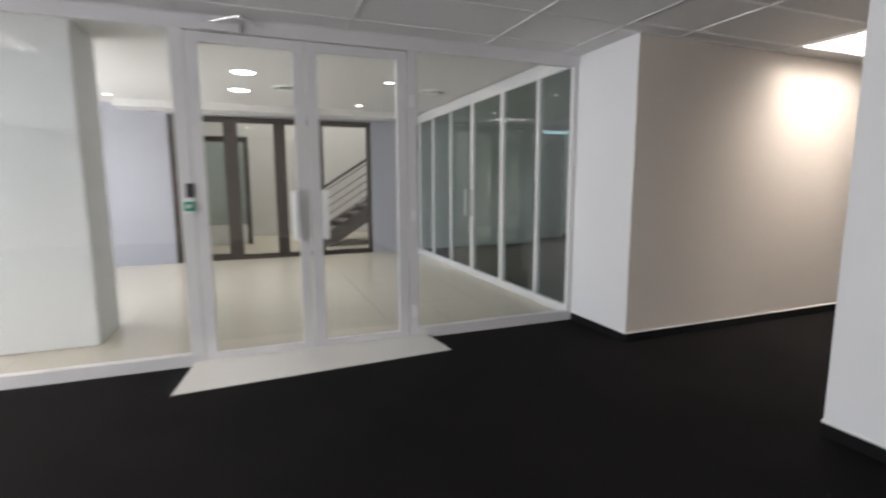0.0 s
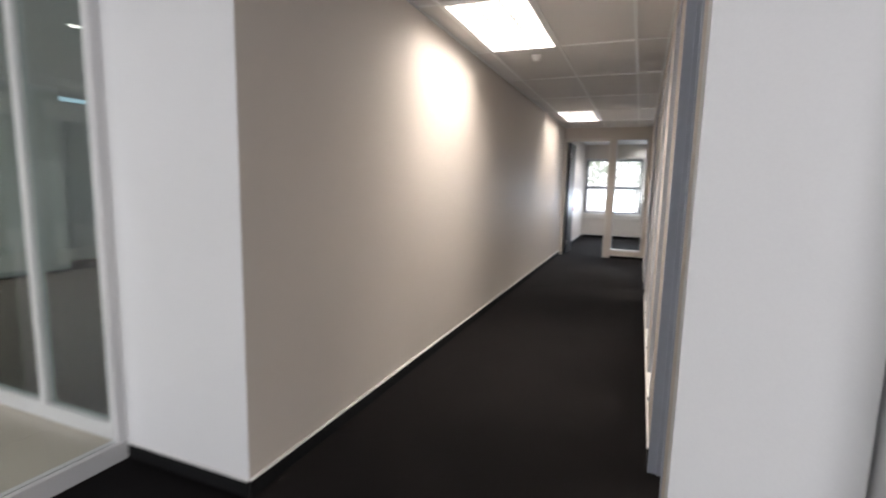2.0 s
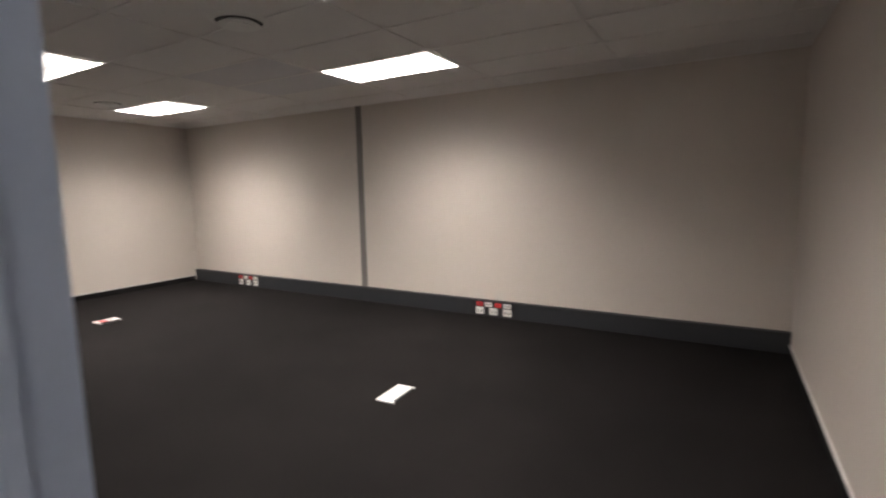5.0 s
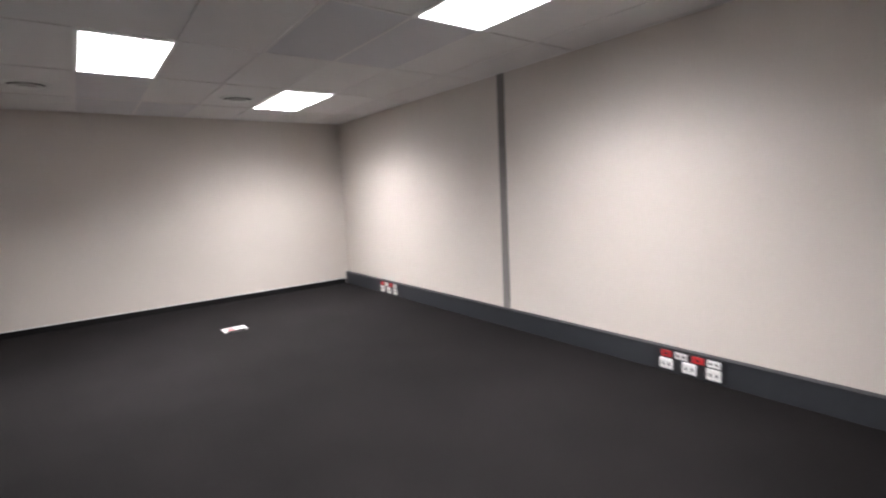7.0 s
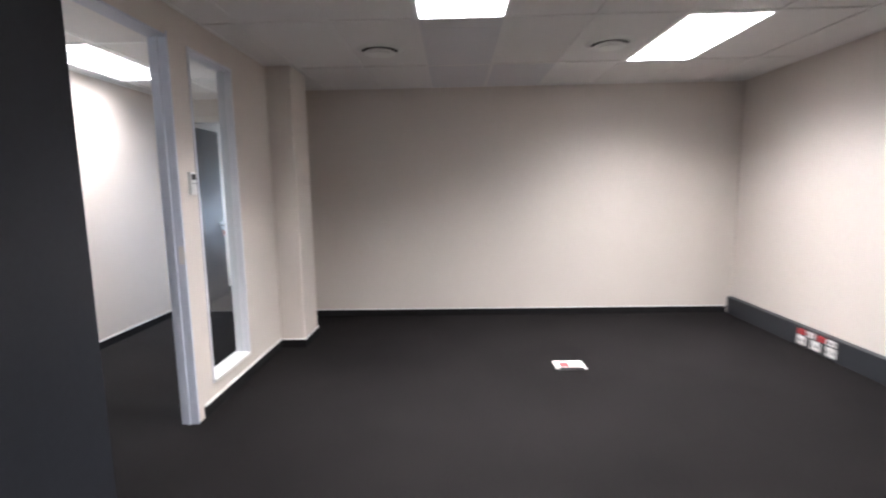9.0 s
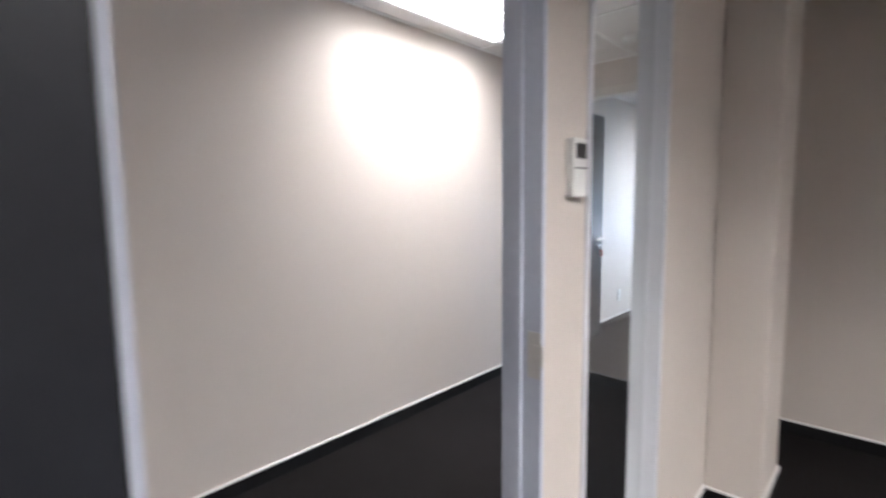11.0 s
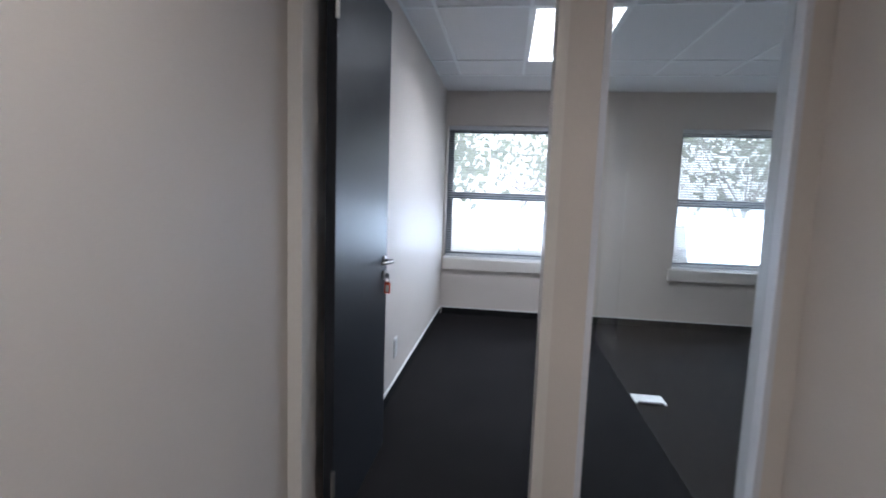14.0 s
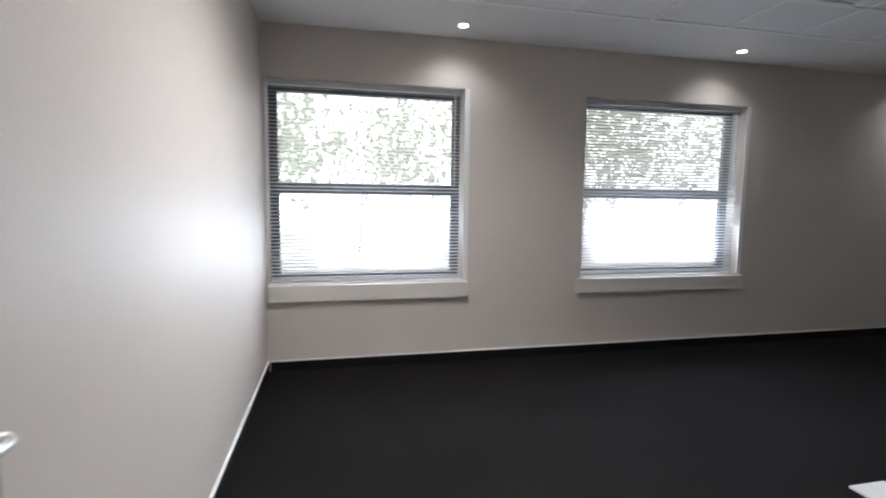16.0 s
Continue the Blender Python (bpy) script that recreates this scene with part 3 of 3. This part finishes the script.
def outlet_group(yc, order):
    """A row of white sockets with red dedicated ones on the trunking."""
    part("outlet_backing", boxes((-0.058, -0.0552, yc - 4.1 - 0.26, yc - 4.1 + 0.27, 0.02, 0.172)), M_BLACK, trunk, "black outlet faceplate")
    for k in range(3):
        t = thing("socket_outlet", 6.442, yc + (k - 1) * 0.17, 0.065, "white power socket in the trunking", "socket", "trunking sockets")
        part("plate", rounded(-0.008, 0, -0.05, 0.05, -0.04, 0.04, 0.002, 1), M_PLAST, t)
        for dy in (-0.022, 0.022):
            part("pin_hole", boxes((-0.0095, -0.008, dy - 0.006, dy + 0.006, -0.015, 0.01)), M_BLACK, t)
        part("rocker", boxes((-0.012, -0.008, -0.03, 0.03, 0.018, 0.03)), M_TRIM, t)
    for dy in order:
        t = thing("socket_outlet", 6.442, yc + dy, 0.142, "red dedicated power socket in the trunking", "socket", "trunking sockets")
        part("plate", rounded(-0.008, 0, -0.04, 0.04, -0.025, 0.025, 0.002, 1), M_RED, t)
        part("pin_hole", boxes((-0.0095, -0.008, -0.012, 0.012, -0.006, 0.006)), M_BLACK, t)
        t = thing("data_outlet", 6.442, yc + dy - 0.11, 0.142, "white data outlet in the trunking", "data outlet", "trunking data outlets")
        part("plate", rounded(-0.008, 0, -0.045, 0.045, -0.025, 0.025, 0.002, 1), M_PLAST, t)
        for dd in (-0.02, 0.02):
            part("port", boxes((-0.0095, -0.008, dd - 0.008, dd + 0.008, -0.008, 0.008)), M_BLACK, t)


outlet_group(2.62, (0.17, -0.06))
outlet_group(6.84, (0.17, -0.06))
structure("trim_wall_joint", boxes((6.490, 6.499, 4.485, 4.575, 0.188, C - 0.002)), M_CEILG, "dark vertical joint strip on the wall", "wall joint")


def floor_box(x, y, rz, label, red=False, lx=0.21, ly=0.15):
    t = thing("floor_box", x, y, 0.0, label, "floor box", "floor power boxes", rz=rz)
    part("lid", rounded(-lx / 2, lx / 2, -ly / 2, ly / 2, 0.0, 0.012, 0.003), M_PLAST, t)
    part("recess", boxes((-lx / 2 + 0.02, lx / 2 - 0.02, -ly / 2 - 0.002, -ly / 2 + 0.02, 0.003, 0.0135)), M_BLACK, t)
    if red:
        part("red_socket", rounded(-0.08, -0.01, -0.05, 0.03, 0.012, 0.02, 0.002, 1), M_RED, t)
        part("white_socket", rounded(0.0, 0.085, -0.05, 0.03, 0.012, 0.018, 0.002, 1), M_TRIM, t)
        part("slot", boxes((0.02, 0.03, -0.04, 0.02, 0.018, 0.0195), (0.05, 0.06, -0.04, 0.02, 0.018, 0.0195)), M_BLACK, t)


floor_box(4.20, 2.38, 2, "white floor power box set in the carpet", False, 0.29, 0.15)
floor_box(4.29, 6.60, 0, "white floor power box with a red socket", True, 0.24, 0.17)
floor_box(1.77, 10.42, 0, "white floor power box set in the carpet")
floor_box(2.93, 10.40, 0, "white floor power box set in the carpet")

# ---------------------------------------------------------------- glass partition to the lobby
XP = -0.78


gp = thing("glass_partition", XP, 0, 0, "satin aluminium glass partition between carpet area and lobby", "glass partition", kind="structure")
PX0, PX1 = -0.05, 0.0
part("bottom_rail", boxes((PX0 - 0.01, PX1 + 0.01, -7.9, -3.40, 0, 0.09), (PX0 - 0.01, PX1 + 0.01, -1.62, 0.0, 0, 0.09)), M_ALU, gp)
part("top_rail", boxes((PX0 - 0.005, PX1 + 0.005, -7.9, 0.0, C - 0.10, C)), M_ALU, gp)
for a, b in ((-3.43, -3.34), (-1.70, -1.62), (-0.05, 0.0), (-5.0, -4.94)):
    part("post", boxes((PX0, PX1, a, b, 0, C - 0.10)), M_ALU, gp)
for a, b in ((-1.62, -0.05), (-4.94, -3.42), (-7.9, -5.0)):
    p = part("pane", boxes((-0.028, -0.020, a, b, 0.09, C - 0.10)), M_GLASS, gp)
    p.visible_shadow = False
t = thing("exit_button", XP, -3.37, 1.21, "green and white door release button on the post", "button")
part("plate", rounded(0.0, 0.02, -0.04, 0.04, -0.05, 0.05, 0.003), M_PLAST, t)
part("green_field", boxes((0.02, 0.022, -0.035, 0.035, -0.035, 0.035)), M_GREEN, t)
part("dome", rounded(0.022, 0.03, -0.014, 0.014, -0.014, 0.014, 0.004), M_PLAST, t)
t = thing("card_reader", XP, -3.36, 1.325, "small dark grey card reader on the post", "card reader")
part("housing", rounded(0.0, 0.025, -0.025, 0.025, -0.05, 0.05, 0.004), M_TRUNK, t)


def glass_door(name, a, b, pull, label):
    """A framed glass leaf in the partition from a to b along y, its pull near y = pull."""
    t = thing(name, XP, 0, 0, label, "glass door", kind="structure")
    s = 0.085
    part("stile", boxes((PX0 + 0.004, PX1 - 0.004, a, a + s, 0.012, 2.44)), M_ALU, t)
    part("stile", boxes((PX0 + 0.004, PX1 - 0.004, b - s, b, 0.012, 2.44)), M_ALU, t)
    part("rail", boxes((PX0 + 0.004, PX1 - 0.004, a + s, b - s, 0.012, 0.08)), M_ALU, t)
    part("rail", boxes((PX0 + 0.004, PX1 - 0.004, a + s, b - s, 2.37, 2.44)), M_ALU, t)
    p = part("pane", boxes((-0.029, -0.021, a + s, b - s, 0.08, 2.37)), M_GLASS, t)
    p.visible_shadow = False
    for side in (1, -1):
        x = PX1 + 0.05 if side > 0 else PX0 - 0.05
        bar = part("pull_handle", rounded(x - 0.016, x + 0.016, pull - 0.022, pull + 0.022, 0.93, 1.32, 0.007), M_PLAST, t, "pale pull handle")
        for z in (1.04, 1.21):
            bm = bmesh.new()
            tube(bm, (x, pull, z), (PX1 - 0.004 if side > 0 else PX0 + 0.004, pull, z), 0.009)
            part("fixing", bm, M_STEEL, bar)
    return t


glass_door("door_4", -3.335, -2.52, -2.625, "closed aluminium framed glass lobby door")
glass_door("door_5", -2.51, -1.705, -2.40, "closed aluminium framed glass lobby door")
t = thing("door_closer", XP, -3.1, 2.475, "silver overhead door closer", "door closer")
part("body", rounded(0.002, 0.05, -0.12, 0.14, -0.03, 0.03, 0.006), M_ALU, t)
bm = bmesh.new()
tube(bm, (0.04, -0.05, 0.03), (0.16, 0.14, 0.05), 0.008)
tube(bm, (0.16, 0.14, 0.05), (0.02, 0.28, 0.03), 0.008)
part("arm", bm, M_STEEL, t)
for z in (0.25, 1.1, 2.05):
    t = thing("hinge_plate", XP, -1.66, z, "white door hinge cover on the post", "hinge", "door hinges")
    part("cover", rounded(0.0, 0.012, -0.022, 0.022, -0.05, 0.05, 0.003), M_PLAST, t)
# sloped white threshold in front of the doors
bm = bmesh.new()
vs = [bm.verts.new(v) for v in ((XP, -3.41, 0.03), (XP, -1.55, 0.03), (-0.38, -1.47, 0.004), (-0.25, -3.50, 0.004), (XP, -3.41, 0.0), (XP, -1.55, 0.0), (-0.38, -1.47, 0.0), (-0.25, -3.50, 0.0))]
for f in ((3, 2, 1, 0), (4, 5, 6, 7), (0, 1, 5, 4), (1, 2, 6, 5), (2, 3, 7, 6), (3, 0, 4, 7)):
    bm.faces.new([vs[i] for i in f])
bmesh.ops.recalc_face_normals(bm, faces=bm.faces[:])
structure("threshold_ramp", bm, M_RAMP, "white sloped threshold ramp in front of the glass doors", "ramp")

# ---------------------------------------------------------------- glazed office front along the lobby
YG = 0.06
gf = thing("glazed_front", 0, YG, 0, "white framed glazed office front along the lobby", "glass partition", kind="structure")
XS = [-0.84, -1.58, -2.42, -3.34, -4.18, -5.02, -5.77, -6.20]
part("bottom_rail", boxes((-6.20, -0.86, 0.0, 0.06, 0, 0.09)), M_ALU, gf)
part("top_rail", boxes((-6.20, -0.86, 0.0, 0.06, C - 0.05, C + 0.08)), M_ALU, gf)
for i, x in enumerate(XS):
    wdt = 0.05 if i in (2, 3) else 0.025
    part("post", boxes((x - wdt, x + (0.0 if i == 0 else wdt), 0.0, 0.06, 0.09, C - 0.05)), M_ALU, gf)
for b, a in zip(XS, XS[1:]):
    p = part("pane", boxes((a + 0.03, b - 0.03, 0.026, 0.034, 0.09, C - 0.05)), M_GLASSG, gf)
    p.visible_shadow = False
for x in (-3.24, -3.44):
    t = thing("pull_handle", x, YG - 0.005, 1.08, "steel H-shaped pull handle on the glass door", "handle", "glass door pulls")
    part("bar", rounded(-0.013, 0.013, -0.06, -0.034, -0.2, 0.2, 0.006), M_STEEL, t)
    for z in (-0.09, 0.09):
        bm = bmesh.new()
        tube(bm, (0, -0.04, z), (0, 0.004, z), 0.008)
        part("fixing", bm, M_STEEL, t)
structure("wall_side_office", boxes((-7.2, -0.12, 4.3, 4.42, 0, 0.8), (-7.2, -0.12, 4.3, 4.42, 2.1, C), (-7.2, -5.5, 4.3, 4.42, 0.8, 2.1), (-1.0, -0.12, 4.3, 4.42, 0.8, 2.1), (-7.2, -7.08, 0.16, 4.3, 0, C)), M_WHITE, "white painted wall of the glazed side office", "wall")
structure("baseboard_side_office", boxes((-7.08, -0.13, 4.285, 4.299, 0, 0.09), (-0.134, -0.121, 0.2, 4.28, 0, 0.09)), M_SKIRT, "black carpet skirting", "skirting")

# ---------------------------------------------------------------- lobby
structure("wall_lobby_column", rounded(-2.25, -1.60, -5.8, -4.22, 0, C + 0.12, 0.012), M_WHITE, "broad white painted column in the lobby", "column")
structure("wall_lobby_south", boxes((-12.0, -5.9, -7.12, -7.0, 0, C), (-5.9, -0.9, -7.12, -7.0, 0, 0.12), (-5.9, -0.9, -7.12, -7.0, 2.4, C), (-0.95, -0.83, -8.0, -7.0, 0, C)), M_BULK, "white plaster outer wall of the lobby", "wall")
XL = -6.20
LZ = C + 0.13     # lobby ceiling
structure("wall_lobby_west", boxes((XL - 0.12, XL, -7.0, -4.24, 0, LZ), (XL - 0.12, XL, -0.78, 0.06, 0, LZ), (XL - 0.12, XL, -4.24, -0.78, 2.54, LZ)), M_BLUEW, "blue-grey painted lobby wall", "wall")
lg = thing("lobby_glazing", XL, 0, 0, "dark bronze aluminium framed glazed screen and doors", "glass screen", kind="structure")
ZT = 2.53
MUL = [(-4.24, -4.14), (-3.39, -3.16), (-2.56, -2.36), (-1.78, -1.69), (-0.86, -0.78)]
for a, b in MUL:
    part("mullion", boxes((-0.09, -0.02, a, b, 0, ZT)), M_ALUD, lg)
for (a, b), (c, d) in zip(MUL, MUL[1:]):
    part("rail", boxes((-0.088, -0.022, b, c, ZT - 0.10, ZT)), M_ALUD, lg)
    part("rail", boxes((-0.088, -0.022, b, c, 0, 0.09)), M_ALUD, lg)
    p = part("pane", boxes((-0.058, -0.050, b, c, 0.09, ZT - 0.10)), M_GLASS, lg)
    p.visible_shadow = False
part("kick_panel", boxes((-0.085, -0.025, -4.14, -3.39, 0.09, 0.12)), M_ALUD, lg)

# stair hall behind the screen
inner = thing("inner_screen", -8.6, 0, 0, "dark bronze framed inner glass doors in the stair hall", "glass screen", kind="structure")
for a, b in ((-5.10, -5.00), (-4.20, -4.05), (-3.12, -3.02)):
    part("mullion", boxes((-0.07, 0.0, a, b, 0, 2.4)), M_ALUD, inner)
for a, b in ((-5.00, -4.20), (-4.05, -3.12)):
    part("rail", boxes((-0.068, -0.002, a, b, 2.28, 2.4)), M_ALUD, inner)
    part("rail", boxes((-0.068, -0.002, a, b, 0, 0.45)), M_TRIM, inner)
    p = part("pane", boxes((-0.04, -0.032, a, b, 0.45, 2.28)), M_GLASSG, inner)
    p.visible_shadow = False
structure("wall_stair_hall", boxes((-10.6, -10.48, -7.0, 3.0, 0, 4.6), (-10.5, -6.52, 2.9, 3.0, 0, 4.6), (-10.5, -6.34, -5.3, -5.18, 0, 4.6)), M_BULK, "white plaster stair hall walls", "wall")
structure("ceiling_stair_hall", boxes((-10.6, -6.2, -5.3, 3.0, 4.6, 4.7)), M_BULK, "white plaster stair hall ceiling", "ceiling")
structure("wall_stair_upper", boxes((-6.5, -6.405, -5.3, 3.0, C + 0.23, 4.7), (-6.52, -6.33, 0.07, 3.0, 0, C + 0.07)), M_BULK, "white plaster wall above the screen", "wall")
# unseen fill lamp, added to brighten the hall behind the screen
area_lamp("stair_hall_fill", -8.6, -1.4, 4.5, 2.0, 4.0, 100, (1.0, 0.95, 0.88), 170)
stair = thing("staircase", -8.2, -1.70, 0, "dark open staircase with a dark handrail", "staircase", kind="structure")
for i in range(13):
    part("tread", boxes((-0.6, 0.6, 0.27 * i, 0.27 * i + 0.30, 0.175 * (i + 1) - 0.05, 0.175 * (i + 1))), M_STAIR, stair)
for s in (-0.62, 0.58):
    bm = bmesh.new()
    v = [bm.verts.new(p) for p in ((s, 0, -0.02), (s, 0.3, -0.02), (s, 3.8, 2.2), (s, 3.8, 2.45), (s, 0, 0.16),
                                   (s + 0.04, 0, -0.02), (s + 0.04, 0.3, -0.02), (s + 0.04, 3.8, 2.2), (s + 0.04, 3.8, 2.45), (s + 0.04, 0, 0.16))]
    bm.faces.new(v[:5]), bm.faces.new(v[5:][::-1])
    for k in range(5):
        bm.faces.new((v[k], v[k + 5], v[(k + 1) % 5 + 5], v[(k + 1) % 5]))
    bmesh.ops.recalc_face_normals(bm, faces=bm.faces[:])
    part("stringer", bm, M_STAIR, stair)
for k, h in enumerate((1.05, 0.95, 0.75, 0.58, 0.41, 0.24)):
    bm = bmesh.new()
    tube(bm, (0.6, 0.05, h + 0.15), (0.6, 3.7, h + 2.5), 0.028 if k == 0 else 0.010)
    part("handrail" if k == 0 else "rail_wire", bm, M_ALUD, stair)
for i in range(0, 13, 4):
    bm = bmesh.new()
    tube(bm, (0.6, 0.27 * i + 0.15, 0.175 * (i + 1)), (0.6, 0.27 * i + 0.15, 0.175 * (i + 1) + 1.05), 0.014)
    part("baluster", bm, M_STEEL, stair)

# ---------------------------------------------------------------- outside
structure("ground", boxes((-700, 700, 13.0, 900, -0.5, -0.4), (-700, 700, -900, -8.2, -0.5, -0.4), (-700, -12.1, -8.2, 13.0, -0.5, -0.4), (8.2, 700, -8.2, 13.0, -0.5, -0.4)), M_PAVE, "pale paved ground outside the windows", "ground")

# added upright sheet that glows, standing in for overexposed sky and distance
structure("backdrop", boxes((-60, 60, 48, 48.2, -0.4, 26)), glowing("glowing_distance", (0.93, 0.97, 1.0), 2.6), "added glowing backdrop standing in for bright sky and distance beyond the trees", "backdrop")


def tree(x, y, h, seed):
    rnd = random.Random(seed)
    t = thing("tree", x, y, -0.4, "leafy green tree outside the window", "tree", "trees outside")
    bm = bmesh.new()
    tube(bm, (0, 0, 0), (0.1, 0, h * 0.45), 0.045, 0.03, 10)
    tips = []
    for i in range(9):
        a, r = i * 2.4 + rnd.random(), h * (0.18 + 0.2 * rnd.random())
        tip = Vector((math.cos(a) * r, math.sin(a) * r, h * (0.5 + 0.42 * rnd.random())))
        tube(bm, (0.08, 0, h * (0.25 + 0.18 * rnd.random())), tip, 0.025, 0.008, 6)
        tips.append(tip)
    part("trunk", bm, M_BARK, t)
    verts, faces = [], []
    for tip in tips:
        for k in range(75):
            c = tip + Vector((rnd.gauss(0, 1), rnd.gauss(0, 1), rnd.gauss(0, 0.8))) * h * 0.11
            u = Vector((rnd.gauss(0, 1), rnd.gauss(0, 1), rnd.gauss(0, 1))).normalized()
            w = u.orthogonal().normalized()
            s = 0.05 + 0.05 * rnd.random()
            n = len(verts)
            verts += [c - u * s * 1.6, c + w * s, c + u * s * 1.6, c - w * s]
            faces.append((n, n + 1, n + 2, n + 3))
    me = bpy.data.meshes.new("crown")
    me.from_pydata([tuple(v) for v in verts], [], faces)
    me.materials.append(M_LEAF)
    o = new("crown", me)
    o.parent = t


for k, (x, y, h) in enumerate(((-1.5, 20, 4.4), (1.2, 24, 5.4), (3.4, 21, 4.6), (6.3, 19.5, 4.4), (8.6, 22, 5.0), (12.5, 24, 5.4), (-6.5, 23, 5.2))):
    tree(x, y, h, 11 + k)

# ---------------------------------------------------------------- lobby tiles, laid last
bm = boxes((0.001, 0.599, 0.001, 0.599, -0.008, 0.0))
tile_mesh = mesh_of("tile", bm, M_TILE)
for i in range(10):
    for j in range(12):
        x, y = -0.83 - 0.6 * (i + 1), 0.06 - 0.6 * (j + 1)
        if x > -6.5:
            o = new("tile", tile_mesh)
            o.parent = lobby_floor
            o.location = (x, y, 0.0)
